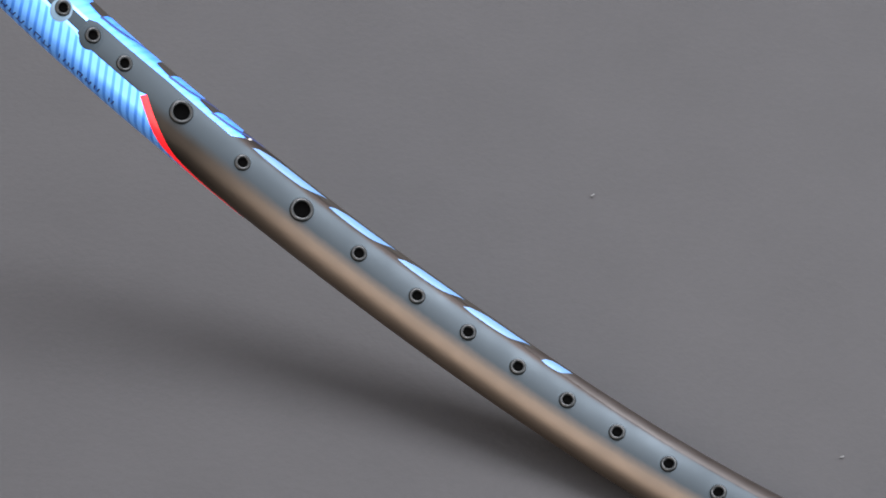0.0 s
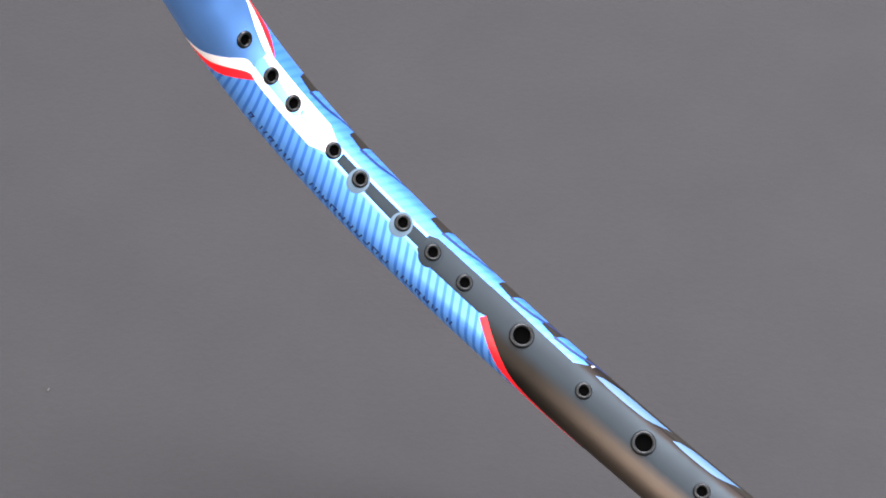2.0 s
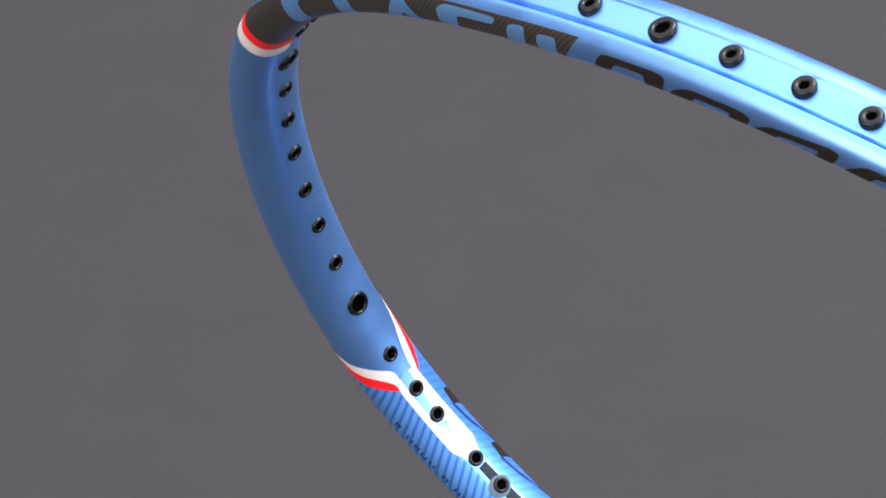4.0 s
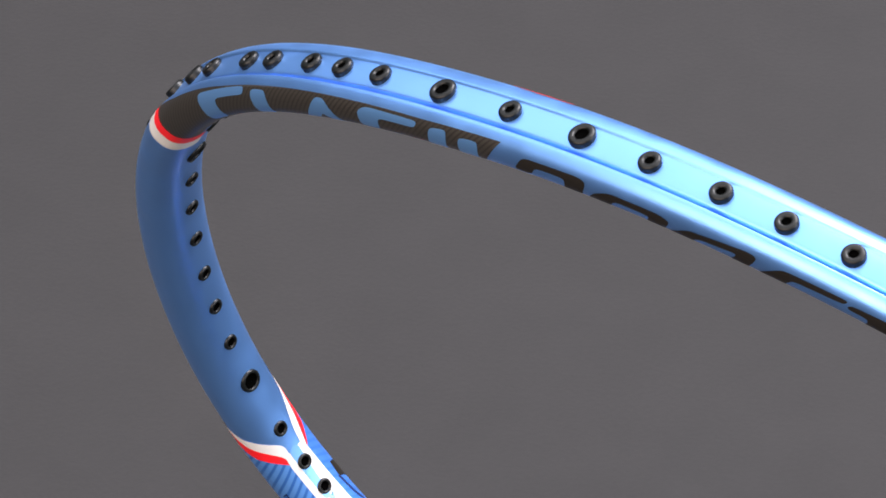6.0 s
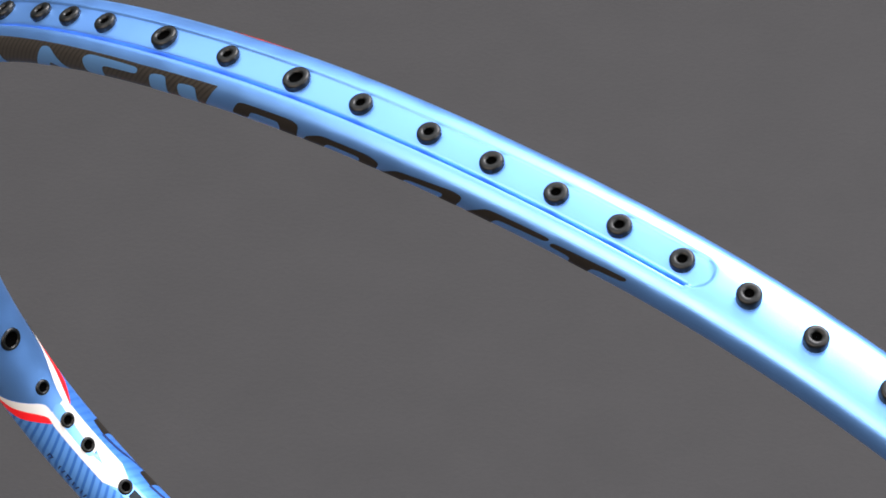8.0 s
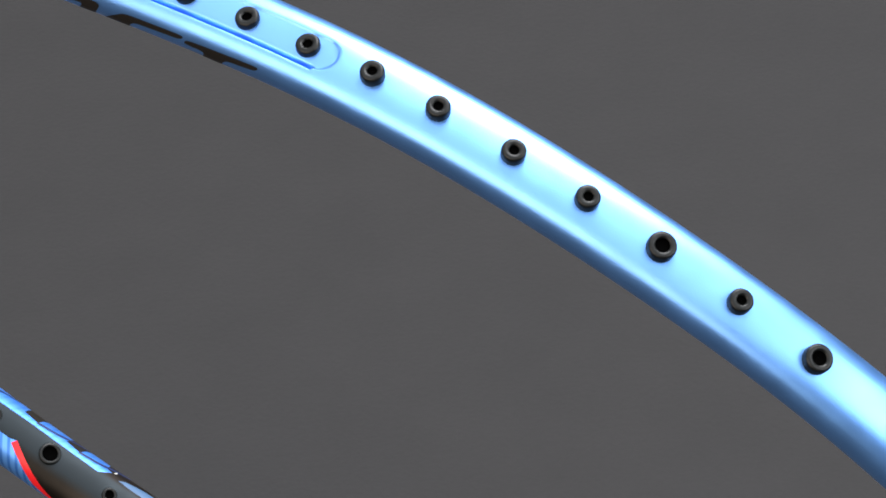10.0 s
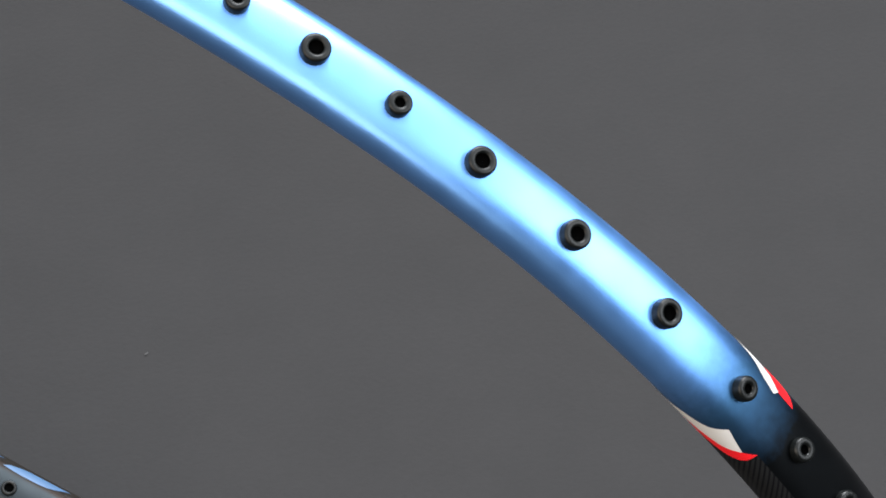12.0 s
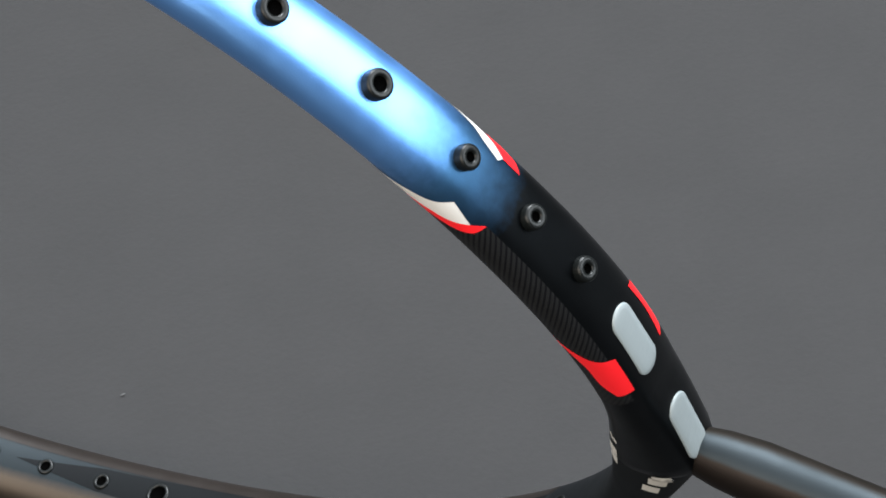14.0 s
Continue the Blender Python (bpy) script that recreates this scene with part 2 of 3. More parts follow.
RACKET = Matrix(((-0.07703, -0.82291, -0.56292, 0), (-0.34912, 0.55112, -0.75788, 0), (0.93391, 0.13815, -0.32975, 0.0912), (0, 0, 0, 1)))
racket = new("badminton_racket")
racket.matrix_world = RACKET
tagged(racket, "unstrung blue and black badminton racket standing on its edge", "racket")


def part(name, bm, material, parent, label="", smooth=True):
    me = bpy.data.meshes.new(name)
    bm.to_mesh(me)
    bm.free()
    me.materials.append(material)
    if smooth:
        me.shade_smooth()
    ob = new(name, me)
    ob.parent = parent
    if label:
        tagged(ob, label)
    return ob


_rounds = sorted(set([round(AROUND * j / 64, 3) for j in range(64)]
                     + [round(g % AROUND, 3) for e in (GROOVE_LOW, GROOVE_HIGH) for g in (e - 0.6, e - 0.45, e - 0.3, e - 0.15, e, e + 0.15, e + 0.3)]))


def hoop_piece(name, s0, s1, material, label, step=1.2):
    bm = bmesh.new()
    uv = bm.loops.layers.uv.new("along")
    cols = max(2, int((s1 - s0) / step))
    n = len(_rounds)
    steps = [s0 + (s1 - s0) * i / cols for i in range(cols + 1)]
    if s0 < GROOVE_END < s1:
        steps = sorted(steps + [GROOVE_END - 5 + 0.25 * i for i in range(24)])
    grid = [[bm.verts.new(ring(s, v)) for v in _rounds] for s in steps]
    for i in range(len(steps) - 1):
        for j in range(n):
            f = bm.faces.new((grid[i][j], grid[i + 1][j], grid[i + 1][(j + 1) % n], grid[i][(j + 1) % n]))
            for l, (a, b) in zip(f.loops, ((i, j), (i + 1, j), (i + 1, j + 1), (i, j + 1))):
                l[uv].uv = (steps[a] / 10, (_rounds[b] if b < n else AROUND) / 10)
    bmesh.ops.recalc_face_normals(bm, faces=bm.faces)
    return part(name, bm, material, racket, label)


lower_hoop = hoop_piece("lower_frame_side", -300, -116, frame_sheen_paint, "metallic frame side with grey and bronze reflections in its colour")
blue_hoop = hoop_piece("blue_frame", -116, 296, blue_paint, "blue metallic frame with a string groove")
lower_throat = hoop_piece("lower_frame_throat", -HALF, -300, black_paint, "satin black frame throat")
throat = hoop_piece("frame_throat", 296, HALF, blue_paint, "satin black frame throat")


def smooth_line(points, n=5):
    """A Catmull-Rom curve through the points."""
    p = [np.array(q, float) for q in points]
    p = [2 * p[0] - p[1]] + p + [2 * p[-1] - p[-2]]
    out = []
    for a, b, c, d in zip(p, p[1:], p[2:], p[3:]):
        for i in range(n):
            t = i / n
            out.append(0.5 * (2 * b + (c - a) * t + (2 * a - 5 * b + 4 * c - d) * t * t + (3 * b - a - 3 * c + d) * t ** 3))
    return [tuple(q) for q in out] + [tuple(p[-2])]


def seat(s, w, side):
    """From a w fitted to the camera's view to millimetres round the section."""
    if side == "in":
        return np.interp(w, (-13.9, -9.0, -5.5, -4.0, -3.0, 0.0, 3.0, 4.0, 5.0, 6.0, 13.9), (-12.9, -8.2, -5.4, -4.2, -2.94, 0.36, 3.45, 4.55, 5.8, 6.9, 13.0))
    return np.interp(s, (175, 235, 275, 290, 310), (0.88, 0.88, 0.88, 0.83, 0.80)) * w + np.interp(s, (175, 190, 235, 275, 290, 310), (0.5, 0.07, 0.07, 0.2, 0.1, 0.05))


def decal(name, outline, material, parent, side="in", label="", lift=0.03):
    """A printed or painted patch that lies on the tube. The outline is in (s, w): w runs from the middle of that side towards the lettered face."""
    bm = bmesh.new()
    f = bm.faces.new([bm.verts.new((s, w, 0)) for s, w in outline])
    f.normal_update()
    bmesh.ops.triangulate(bm, faces=[f], ngon_method="EAR_CLIP")
    ss, ws = [s for s, w in outline], [w for s, w in outline]
    for axis, lo, hi, step in ((0, min(ss), max(ss), 1.2), (1, min(ws), max(ws), 0.4)):
        k = math.ceil(lo / step) * step
        while k < hi:
            co, no = [0, 0, 0], [0, 0, 0]
            co[axis], no[axis] = k, 1
            bmesh.ops.bisect_plane(bm, geom=bm.verts[:] + bm.edges[:] + bm.faces[:], dist=1e-6, plane_co=co, plane_no=no)
            k += step
    for v in bm.verts:
        v.co.y = seat(v.co.x, v.co.y, side)
    uv = bm.loops.layers.uv.new("along")
    for f in bm.faces:
        for l in f.loops:
            s, w, _ = l.vert.co
            l[uv].uv = (s / 10, (INNER - w if side == "in" else w) / 10)
    for v in bm.verts:
        s, w, _ = v.co
        v.co = ring(s, INNER - w if side == "in" else w, lift)
    if side == "in":
        bmesh.ops.reverse_faces(bm, faces=bm.faces)
    return part(name, bm, material, parent, label)


def band(a, b):
    return smooth_line(a) + smooth_line(b)[::-1]


def rounded(outline):
    """Cuts the corners of a printed shape twice."""
    for share in (0.22, 0.25):
        out = []
        for (a, b), (c, d) in zip(outline, outline[1:] + outline[:1]):
            cut = min(share, 0.5 / max(0.01, math.hypot(c - a, d - b)))
            out += [(a + (c - a) * cut, b + (d - b) * cut), (c - (c - a) * cut, d - (d - b) * cut)]
        outline = tuple(out)
    return outline


def disc(s, w, r, n=24):
    return [(s + r * math.cos(2 * math.pi * i / n), w + r * math.sin(2 * math.pi * i / n)) for i in range(n)]


def capsule(s0, s1, w0, w1, r, n=10):
    a = math.atan2(w1 - w0, s1 - s0)
    ends = [(s0 + r * math.cos(a + math.pi / 2 + math.pi * i / n), w0 + r * math.sin(a + math.pi / 2 + math.pi * i / n)) for i in range(n + 1)]
    return ends + [(s1 + r * math.cos(a - math.pi / 2 + math.pi * i / n), w1 + r * math.sin(a - math.pi / 2 + math.pi * i / n)) for i in range(n + 1)]


# ---- lower side: chevron, weave, white and grey strips, red line ----
RED = ((-94.2, 0.9), (-96.5, 2.2), (-99.2, 3.5), (-102.9, 4.8), (-108.3, 5.8), (-114.1, 6.2), (-116.4, 6.7))
CHEV = ((-33.4, 10.6), (-36.0, 9.0), (-41.3, 5.7), (-45.7, 2.1))
decal("weave_panel", smooth_line(CHEV) + [(-46.5, 1.75), (-58.9, 1.65), (-62.0, 0.9), (-80.0, 0.9), (-82.1, 1.4)] + smooth_line(RED) + [(-116.4, 11.0), (-33.4, 11.0)],
      carbon_blue, blue_hoop, "in", "blue carbon weave panel")
decal("weave_side", [(-46.4, -2.2), (-59.3, -2.4), (-62.0, -1.4), (-80.6, -1.7), (-82.0, -2.3), (-107.5, -2.4), (-110.4, -4.2), (-110.4, -11.0), (-37.0, -11.0), (-41.5, -4.8), (-45.3, -2.8)], carbon_side, blue_hoop, "in", "blue carbon weave side")
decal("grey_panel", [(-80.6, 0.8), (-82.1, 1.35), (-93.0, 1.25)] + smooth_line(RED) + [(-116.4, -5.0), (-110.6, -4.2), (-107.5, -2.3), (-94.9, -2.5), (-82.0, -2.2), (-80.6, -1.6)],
      frame_sheen_paint, blue_hoop, "in", "panel with bronze and blue grey reflections in its colour", 0.05)
decal("red_line", band(RED, [(s + 0.6, w + 0.75) for s, w in RED]), red_print, blue_hoop, "in", "fluorescent red pinstripe", 0.06)
decal("grey_strip", [(-63.5, 0.35), (-80.8, 0.5), (-80.8, -1.2), (-63.5, -1.0)], grey_paint, blue_hoop, "in", "narrow grey strip", 0.05)
for s in (67.8, 76.6):
    decal("pale_ring", disc(-s, 0.0, 1.7), rim_grey, blue_hoop, "in", "pale grey blue ring round a grommet", 0.07)
decal("grey_ring", disc(-82.6, 0.0, 1.8), grey_paint, blue_hoop, "in", "", 0.08)
decal("white_strip", [(-44.6, 1.0), (-46.5, 1.75), (-58.9, 1.65), (-61.9, 0.4), (-62.0, -1.2), (-59.3, -2.3), (-46.1, -2.1), (-44.6, -1.5)], white_print, blue_hoop, "in", "white strip along the grommets", 0.05)
decal("pale_core", capsule(-45.0, -54.0, -0.15, -0.15, 0.85) + [(-57.0, -0.1)], sky_print, blue_hoop, "in", "pale blue inset", 0.07)
W_TOP = ((-32.0, 10.2), (-34.9, 8.2), (-38.0, 5.3), (-40.6, 2.9), (-42.9, 0.9), (-45.6, 0.9))
W_MID = ((-32.6, 10.8), (-36.1, 8.0), (-40.1, 5.0), (-44.3, 1.9), (-46.2, 1.7))
W_LOW = ((-33.8, 11.2), (-37.5, 8.6), (-41.4, 5.8), (-45.6, 2.2), (-46.2, 1.7))
decal("white_chevron", band(W_TOP, W_MID), white_print, blue_hoop, "in", "white chevron stripe", 0.06)
decal("red_chevron", band(W_MID, W_LOW), red_print, blue_hoop, "in", "red chevron stripe", 0.06)
X_TOP = ((-31.0, -5.6), (-36.1, -4.0), (-40.9, -2.3), (-44.5, -1.6), (-46.2, -2.0))
X_MID = ((-31.0, -7.0), (-36.6, -4.6), (-41.0, -3.5), (-44.8, -2.4), (-46.2, -2.0))
X_LOW = ((-32.0, -8.4), (-37.5, -5.5), (-41.5, -4.7), (-45.3, -2.7), (-46.2, -2.0))
decal("white_chevron", band(X_TOP, X_MID), white_print, blue_hoop, "in", "white chevron stripe", 0.06)
decal("red_chevron", band(X_MID, X_LOW), red_print, blue_hoop, "in", "red chevron stripe", 0.06)
# dark printing that shows over the far edge, and a line of tiny print along the near edge
for s in (-51.6, -62.8, -79.6, -92.8, -101.0):
    decal("dark_bar", [(s + 0.3, -3.5), (s - 2.4, -3.2), (s - 3.4, -4.6), (s - 4.6, -6.5), (s - 4.6, -8.0), (s - 0.8, -8.0), (s - 0.5, -5.5)], dark_print, blue_hoop, "in", "dark printed bar", 0.05)
    decal("thin_line", band(((s - 2.2, -3.0), (s - 6.8, -3.5), (s - 11.4, -5.0)), ((s - 2.4, -3.4), (s - 6.8, -3.9), (s - 11.4, -5.6))), navy_print, blue_hoop, "in", "thin navy line", 0.055)
rng = random.Random(4)
s = -50.0
while s > -91.0:
    w, l = 4.55 + rng.uniform(-0.06, 0.06), rng.uniform(0.75, 1.1)
    strokes = [((s, w), (s - 0.25, w), (s - 0.6, w + 0.75), (s - 0.35, w + 0.75)), ((s - l, w), (s - l - 0.25, w), (s - l - 0.3, w + 0.75), (s - l - 0.05, w + 0.75))]
    if rng.random() < 0.6:
        h = w + rng.choice((0.0, 0.3, 0.58))
        strokes.append(((s, h), (s - l, h), (s - l - 0.1, h + 0.17), (s - 0.1, h + 0.17)))
    for bar in strokes[rng.choice((0, 0, 1)):]:
        decal("print_bar", bar, navy_print, blue_hoop, "in", "", 0.05)
    s -= l + (1.9 if rng.random() < 0.1 else 0.75)

# ---- lower side, grey part: pale teardrop dashes on a dark edge ----
# Darker brown strip along the edge away from the lettered face.
decal("brown_edge", [(-160.0, -3.3), (-176.0, -2.75), (-200.0, -2.55), (-299.0, -2.55), (-299.0, -9.0), (-160.0, -9.0)], brown_tone, lower_hoop, "in", "dark brown frame edge", 0.035)
# Darker along the grommet row towards the throat.
decal("dark_band", [(-200.0, -0.6), (-214.0, 1.0), (-230.0, 1.4), (-299.0, 1.4), (-299.0, -2.5), (-230.0, -2.5), (-214.0, -2.2)], black_paint, lower_hoop, "in", "dark band along the grommets", 0.04)
decal("dark_edge", [(-108.5, -3.6), (-112.0, -3.4), (-136.0, -3.5), (-161.0, -3.6), (-163.0, -5.0), (-163.0, -9.0), (-108.5, -9.0)], dark_print, lower_hoop, "in", "dark printed edge", 0.045)
for s0, s1, w in ((-111.0, -124.2, 0.0), (-125.0, -136.6, 0.15), (-137.6, -149.0, 0.1), (-149.4, -160.6, 0.05), (-163.2, -168.0, 0.1)):
    l = s0 - s1
    decal("pale_dash", smooth_line([(s0, -2.95 - w), (s0 - 0.25 * l, -2.8 - w), (s0 - 0.7 * l, -3.0 - w), (s1, -4.2 - w)], 4)
          + smooth_line([(s1 + 0.25 * l, -4.15 - w), (s0 - 0.35 * l, -4.0 - w), (s0 - 0.08 * l, -3.45 - w)], 4), dash_print, lower_hoop, "in", "pale blue teardrop dash", 0.07)
decal("tick", [(-109.7, -3.6), (-110.0, -3.6), (-110.3, -4.1), (-110.0, -4.1)], grey_print, blue_hoop, "in", "", 0.06)

# ---- upper side: dark weave with pale shapes, then dark shapes on blue ----
decal("dark_weave", [(39.0, 2.6), (46.0, 3.5), (60.0, 4.0), (80.0, 4.2), (100.0, 4.4), (113.2, 4.2), (110.0, 8.0), (108.6, 12.0), (39.0, 12.0)], carbon_brown, blue_hoop, "out", "brown black carbon weave panel")
decal("white_tip_mark", [(34.6, 1.0), (37.4, 1.4), (38.0, 13.0), (35.4, 13.0)], white_print, blue_hoop, "out", "white stripe", 0.05)
decal("red_tip_mark", [(37.4, 1.6), (39.4, 2.6), (40.4, 13.0), (38.0, 13.0)], red_print, blue_hoop, "out", "red stripe", 0.05)
GLYPHS = (
    ((53.3, 4.4), (65.3, 4.2), (64.8, 5.4), (57.4, 5.6), (56.4, 9.5), (52.2, 9.5)),
    ((66.7, 4.6), (70.1, 4.7), (69.0, 9.5), (65.4, 9.5)),
    ((80.4, 4.8), (82.2, 4.8), (84.2, 9.5), (81.8, 9.5), (80.8, 7.2), (78.6, 9.5), (75.8, 9.5)),
    ((90.0, 4.7), (99.3, 4.9), (98.6, 6.0), (92.0, 6.0), (91.2, 8.6), (87.8, 8.6), (88.4, 5.5)),
    ((101.3, 5.2), (104.4, 4.9), (102.8, 9.5), (99.6, 9.5)),
    ((106.2, 5.4), (109.6, 5.2), (108.2, 9.5), (105.0, 9.5)),
)
for g in GLYPHS:
    decal("pale_shape", rounded(g), sky_print, blue_hoop, "out", "light blue printed shape", 0.06)
DARK_GLYPHS = (
    ((116.7, 5.3), (125.6, 5.2), (126.6, 5.7), (124.6, 9.5), (122.0, 9.5), (123.3, 6.3), (118.5, 6.3), (117.4, 8.0), (114.6, 8.0)),
    ((127.3, 7.0), (129.9, 5.8), (137.6, 5.8), (139.0, 6.4), (136.6, 9.8), (134.0, 9.8), (136.0, 6.9), (130.6, 6.9), (128.6, 9.5), (125.4, 9.5)),
    ((138.8, 8.0), (141.5, 6.3), (150.0, 5.3), (151.4, 5.6), (148.8, 9.6), (146.2, 9.6), (148.6, 6.5), (142.6, 7.2), (140.6, 10.0), (137.2, 10.0)),
    ((152.0, 7.4), (154.7, 5.5), (163.7, 5.3), (163.0, 6.1), (156.0, 6.5), (154.2, 9.0), (150.6, 9.0)),
    ((163.9, 5.7), (174.2, 5.2), (173.6, 6.0), (169.3, 6.5), (167.2, 10.4), (164.6, 10.4), (166.5, 6.6), (163.4, 6.6)),
)
for g in DARK_GLYPHS:
    decal("dark_shape", rounded(g), dark_print, blue_hoop, "out", "dark brown printed shape", 0.05)
decal("red_sliver", [(108.0, -5.75), (113.0, -5.45), (118.0, -5.7), (118.0, -7.2), (108.0, -7.2)], red_print, blue_hoop, "out", "red printed sliver", 0.05)

# ---- throat: chevrons, weave, red lozenge, pale plugs, small grey print ----
T_TOP = ((274.0, 10.0), (277.5, 8.5), (282.3, 6.4), (284.6, 4.4), (289.3, 4.1))
T_MID = ((276.6, 10.2), (281.0, 8.7), (285.6, 6.9), (288.0, 5.2), (289.3, 4.2))
T_LOW = ((279.0, 10.4), (283.5, 8.8), (286.9, 7.5), (288.9, 5.9), (289.5, 4.1))
decal("black_weave", smooth_line(T_LOW) + [(299.9, 4.25), (312.3, 4.7), (322.0, 5.0), (322.0, 13.0), (277.0, 13.0)], carbon_black, blue_hoop, "out", "black carbon weave panel", 0.04)
decal("white_chevron", [(s, w) for s, w in smooth_line(T_TOP[:4])] + [(286.6, 4.9)] + smooth_line(T_MID[:4])[::-1], white_print, blue_hoop, "out", "white chevron stripe", 0.06)
decal("red_chevron", band(T_MID, T_LOW), red_print, blue_hoop, "out", "red chevron stripe", 0.06)
decal("white_chevron", smooth_line([(278.5, -6.4), (282.5, -5.0), (284.6, -3.9), (287.0, -3.1)]) + [(287.6, -3.8), (285.5, -5.2), (281.5, -6.6)], white_print, blue_hoop, "out", "white chevron stripe", 0.06)
decal("red_chevron", [(285.5, -5.2), (287.6, -3.8), (290.4, -3.7), (289.6, -5.0), (287.4, -6.2), (284.4, -6.8)], red_print, blue_hoop, "out", "red chevron stripe", 0.06)
decal("red_lozenge", smooth_line([(306.0, 11.0), (309.6, 9.0), (313.1, 6.3), (314.7, 4.0)]) + [(320.7, 4.2)] + smooth_line([(320.2, 6.5), (317.4, 7.8), (314.0, 8.1), (310.6, 9.3), (307.2, 11.2)]), red_print, throat, "out", "red lozenge", 0.06)
decal("red_lozenge", smooth_line([(311.6, -4.2), (316.0, -4.3), (320.6, -3.5)]) + [(320.4, -4.9), (317.5, -6.4), (312.5, -6.0)], red_print, throat, "out", "red lozenge", 0.06)


def plug(s0, s1, w0, w1, r):
    """A low rounded plug, with a soft rim."""
    rims = ((1.0, 0.0), (0.98, 0.14), (0.90, 0.22), (0.55, 0.25), (0.12, 0.22))
    bm = bmesh.new()
    loops = [[bm.verts.new(ring(s, w, h)) for s, w in capsule(s0, s1, w0, w1, r * k)] for k, h in rims]
    n = len(loops[0])
    for a, b in zip(loops, loops[1:]):
        for j in range(n):
            bm.faces.new((a[j], a[(j + 1) % n], b[(j + 1) % n], b[j]))
    bm.faces.new(loops[-1])
    bmesh.ops.recalc_face_normals(bm, faces=bm.faces)
    part("plug", bm, pale_plastic, throat, "milky white oval plug")


plug(312.4, 319.6, 0.0, 0.35, 1.65)
plug(330.0, 336.6, 0.2, 0.55, 1.65)
for s, w, l in ((333.0, 10.4, 1.0), (336.0, 10.6, 2.0), (340.0, 11.0, 2.4), (338.6, 5.6, 1.6), (340.8, 6.0, 1.6), (343.0, 6.4, 1.6)):
    decal("grey_bar", [(s, w), (s + l, w), (s + l, w + 1.6), (s, w + 1.6)], grey_print, throat, "out", "", 0.06)

# ---- grommets: distances from the tip, in millimetres, for the two sides of the hoop ----
UPPER = (4.1, 12.4, 20.5, 29.3, 40.3, 47.5, 52.9, 62.6, 68.1, 76.3, 82.4, 89.5, 100.5, 111.7, 123.0, 133.1, 143.3, 152.3, 161.3, 169.9,
         178.2, 186.7, 195.1, 204.7, 214.2, 223.8, 234.0, 244.3, 256.8, 270.1, 282.9, 294.3, 303.9)
LOWER = (4.6, 12.6, 20.8, 29.7, 40.3, 47.5, 52.9, 62.1, 67.8, 76.6, 82.6, 88.8, 99.7, 111.2, 122.2, 132.7, 143.2, 152.3, 161.1, 169.8,
         178.5, 187.5, 196.1, 205.0, 214.4, 223.9, 234.1, 244.3, 256.8, 270.1, 282.9, 294.3, 303.9)
WIDE = (3, 12, 14, 25, 27, 28, 29)


def lathe(bm, profile, n=20):
    """Turns a profile of (radius, height) in millimetres about z."""
    rings = [[bm.verts.new((r * MM * math.cos(2 * math.pi * j / n), r * MM * math.sin(2 * math.pi * j / n), h * MM)) for j in range(n)] for r, h in profile]
    for a, b in zip(rings, rings[1:]):
        for j in range(n):
            bm.faces.new((a[j], a[(j + 1) % n], b[(j + 1) % n], b[j]))


def grommet_mesh(name, r, hole, inner_r, inner_hole, drop=0.0):
    """A nylon barrel with a rim on both sides of the tube; black caps stand for the shade in its hole. drop: how much
    lower its outer rim sits in the groove.
    """
    bm = bmesh.new()
    t, o = THICK, THICK - drop
    lathe(bm, ((0.01, -t - 0.13), (inner_hole, -t - 0.13), (inner_hole, -t - 0.22), (inner_hole + 0.15, -t - 0.34), (inner_r - 0.12, -t - 0.30), (inner_r, -t - 0.1), (inner_r, -t + 0.4),
               (r, -t + 0.5), (r, o + 0.95), (r - 0.10, o + 1.18), (r - 0.28, o + 1.28), (hole + 0.26, o + 1.28), (hole + 0.06, o + 1.18), (hole, o + 1.0), (hole * 0.95, o + 0.82), (0.01, o + 0.82)))
    bmesh.ops.recalc_face_normals(bm, faces=bm.faces)
    me = bpy.data.meshes.new(name)
    bm.to_mesh(me)
    bm.free()
    me.materials.append(rubber)
    me.materials.append(hole_shade)
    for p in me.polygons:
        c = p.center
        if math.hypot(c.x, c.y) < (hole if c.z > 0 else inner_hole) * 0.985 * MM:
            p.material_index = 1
    me.shade_smooth()
    return me


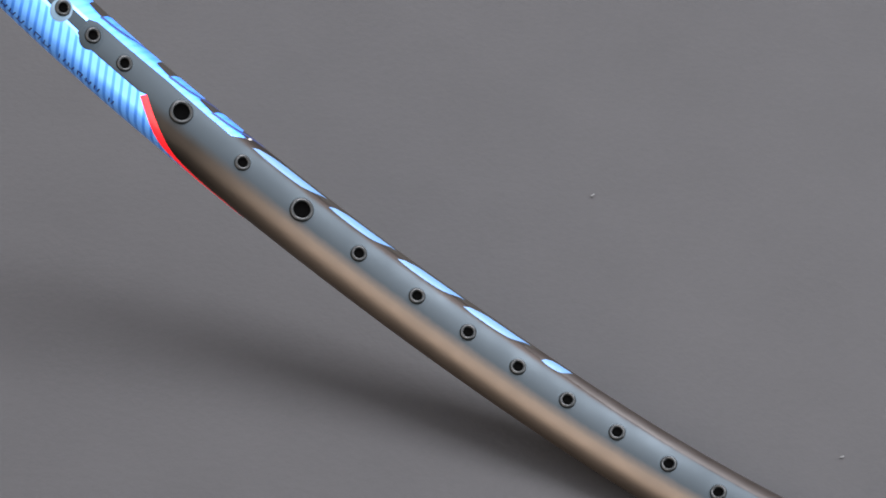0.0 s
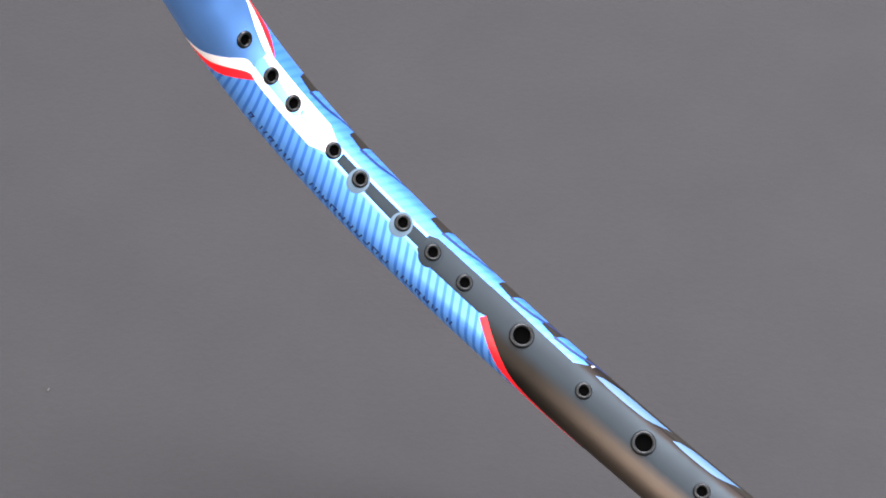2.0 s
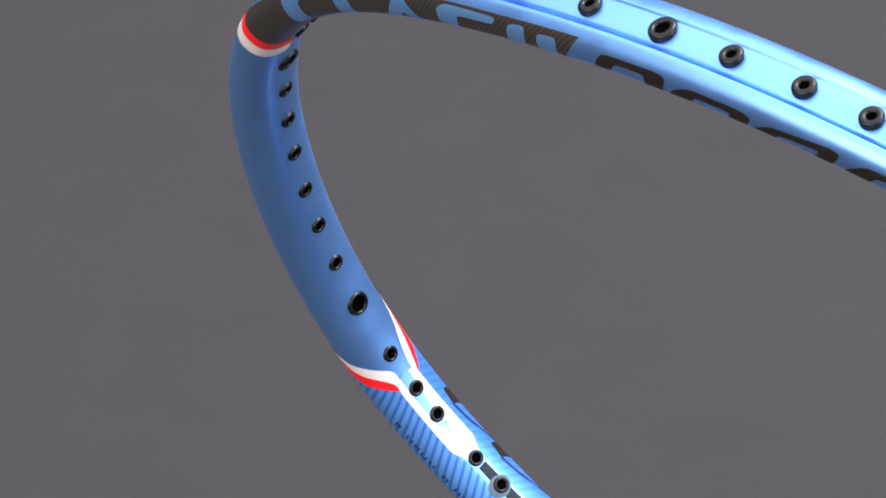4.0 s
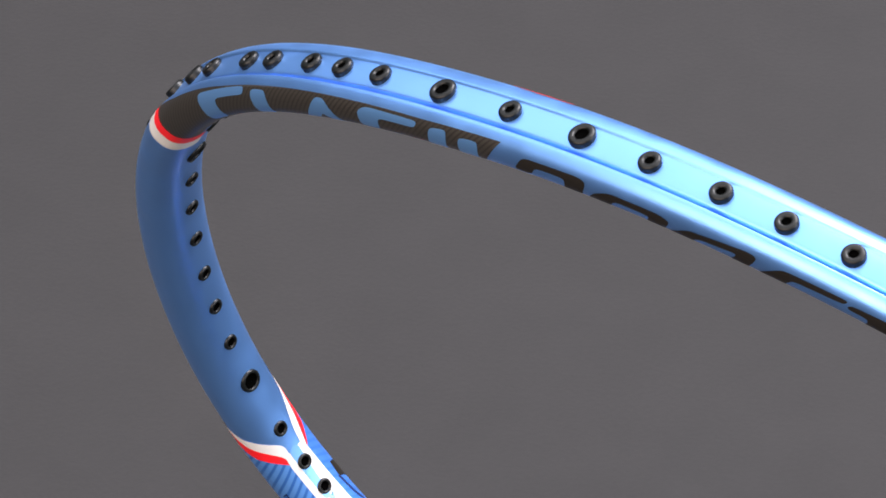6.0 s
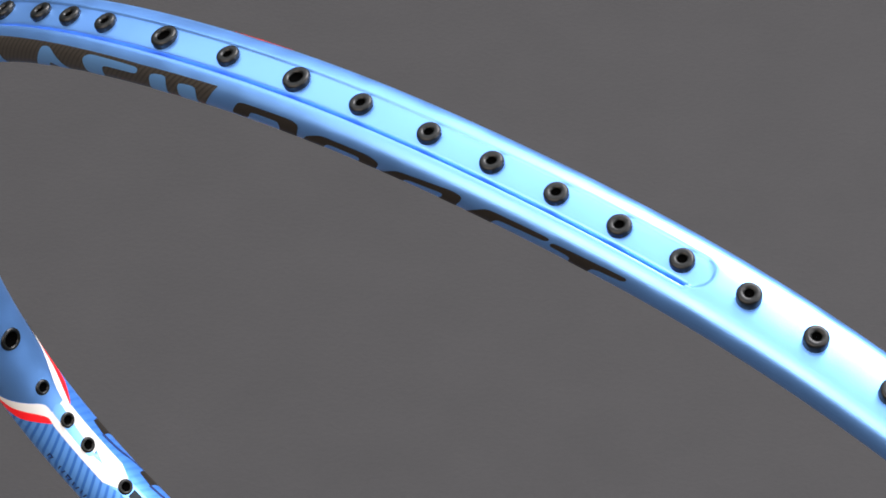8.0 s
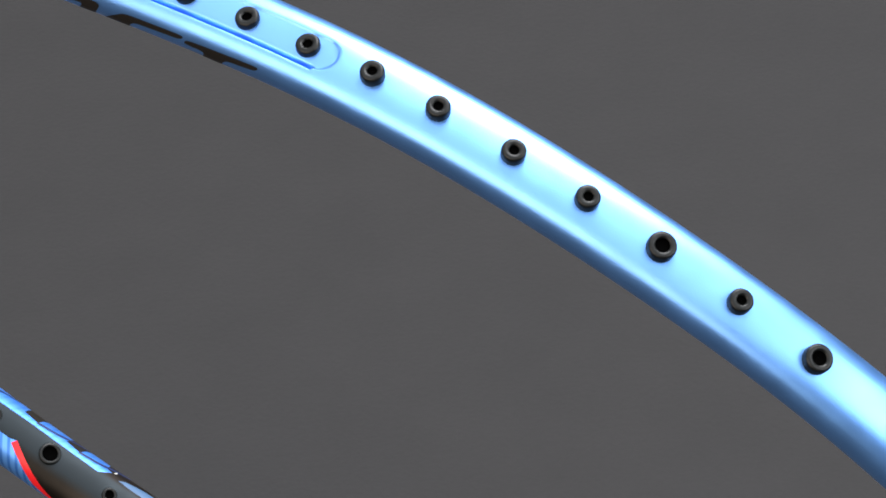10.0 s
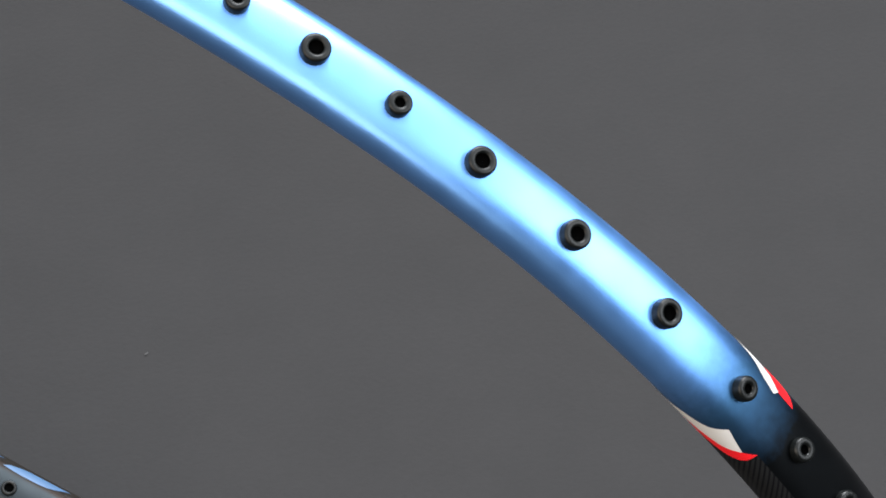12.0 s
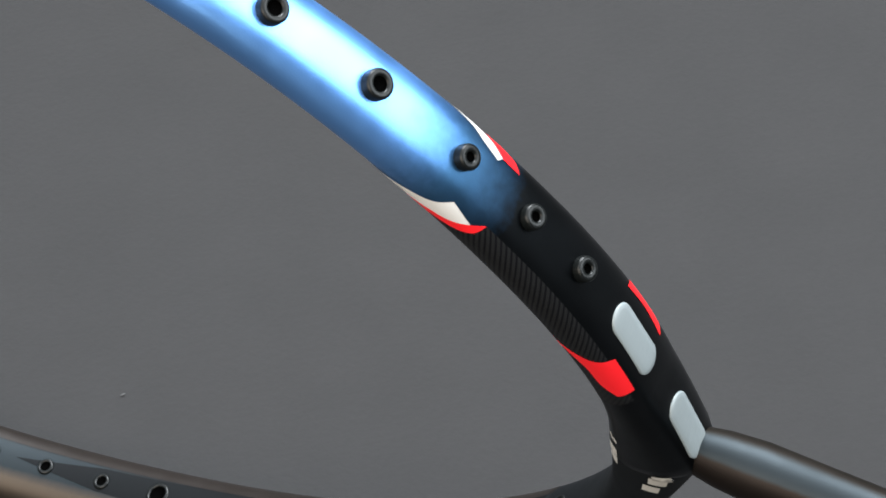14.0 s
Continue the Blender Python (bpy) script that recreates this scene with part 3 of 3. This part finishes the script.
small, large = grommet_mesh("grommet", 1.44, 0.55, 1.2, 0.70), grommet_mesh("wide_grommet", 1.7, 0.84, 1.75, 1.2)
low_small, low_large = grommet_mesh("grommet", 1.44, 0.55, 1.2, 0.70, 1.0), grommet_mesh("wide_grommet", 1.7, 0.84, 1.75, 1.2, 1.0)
for side, places in ((1, UPPER), (-1, LOWER)):
    for i, s in enumerate(places):
        in_groove = side > 0 and s < GROOVE_END
        g = new("grommet", (low_large if in_groove else large) if i in WIDE else low_small if in_groove else small)
        g.parent = racket
        s *= side
        c = Vector((np.interp(s, _s, _cx), np.interp(s, _s, _cy), 0)) * MM
        t = Vector((np.interp(s, _s, _tx), np.interp(s, _s, _ty), 0))
        n = Vector((-t.y, t.x, 0))
        if i > 30:
            n = (n + Vector((0.25 * side, 0, 0))).normalized()
        fat = Matrix.Diagonal((1, 1, 1 + 0.19 * math.exp(-(s / 40) ** 2), 1))
        g.matrix_local = Matrix.Translation(c) @ n.to_track_quat("Z", "Y").to_matrix().to_4x4() @ fat

# ---- shaft and handle ----
bm = bmesh.new()
lathe(bm, ((2.6, 9.0), (3.4, 13.5), (3.75, 18), (3.6, 26), (3.5, 36), (3.5, 230), (3.8, 240)), 40)
# Turns the painted grey and bronze reflections round the shaft.
uv = bm.loops.layers.uv.new("along")
for f in bm.faces:
    for l in f.loops:
        l[uv].uv = (0, (INNER - 4.5 * math.atan2(-l.vert.co.y, l.vert.co.x)) / 10)
shaft = part("shaft", bm, frame_sheen_paint, racket, "slim satin shaft with a flared root, reflections in its colour")
shaft.matrix_local = Matrix.Translation((0, -0.118, 0.0)) @ pose(0, 0, 0, 88.5)
bm = bmesh.new()
lathe(bm, ((0.1, 238), (7, 238), (13, 270), (13, 425), (14, 436), (13.5, 439), (0.1, 439)), 8)
grip = part("handle", bm, black_paint, racket, "black wrapped handle", False)
grip.matrix_local = shaft.matrix_local


# ---- lint on the paper ----
lint_fibre = shader("lint_fibre", (0.06, 0.06, 0.06), 0.9)


def lint(x, y, turn):
    bm = bmesh.new()
    bmesh.ops.create_icosphere(bm, subdivisions=2, radius=0.0002)
    rng = random.Random(turn)
    for v in bm.verts:
        v.co = Vector((v.co.x * 1.9, v.co.y * 0.7, v.co.z * 0.5 + 0.0002)) * rng.uniform(0.8, 1.2)
    me = bpy.data.meshes.new("lint_fleck")
    bm.to_mesh(me)
    bm.free()
    me.materials.append(lint_fibre)
    me.shade_smooth()
    ob = new("lint_fleck", me)
    ob.matrix_world = pose(x, y, 0.0001, 0, 0, turn)
    tagged(ob, "tiny pale fleck of lint on the grey paper", "lint", group="lint on the paper")


lint(0.0452, 0.0314, 20)
lint(0.0122, 0.0836, 40)
lint(-0.1182, 0.0783, 75)
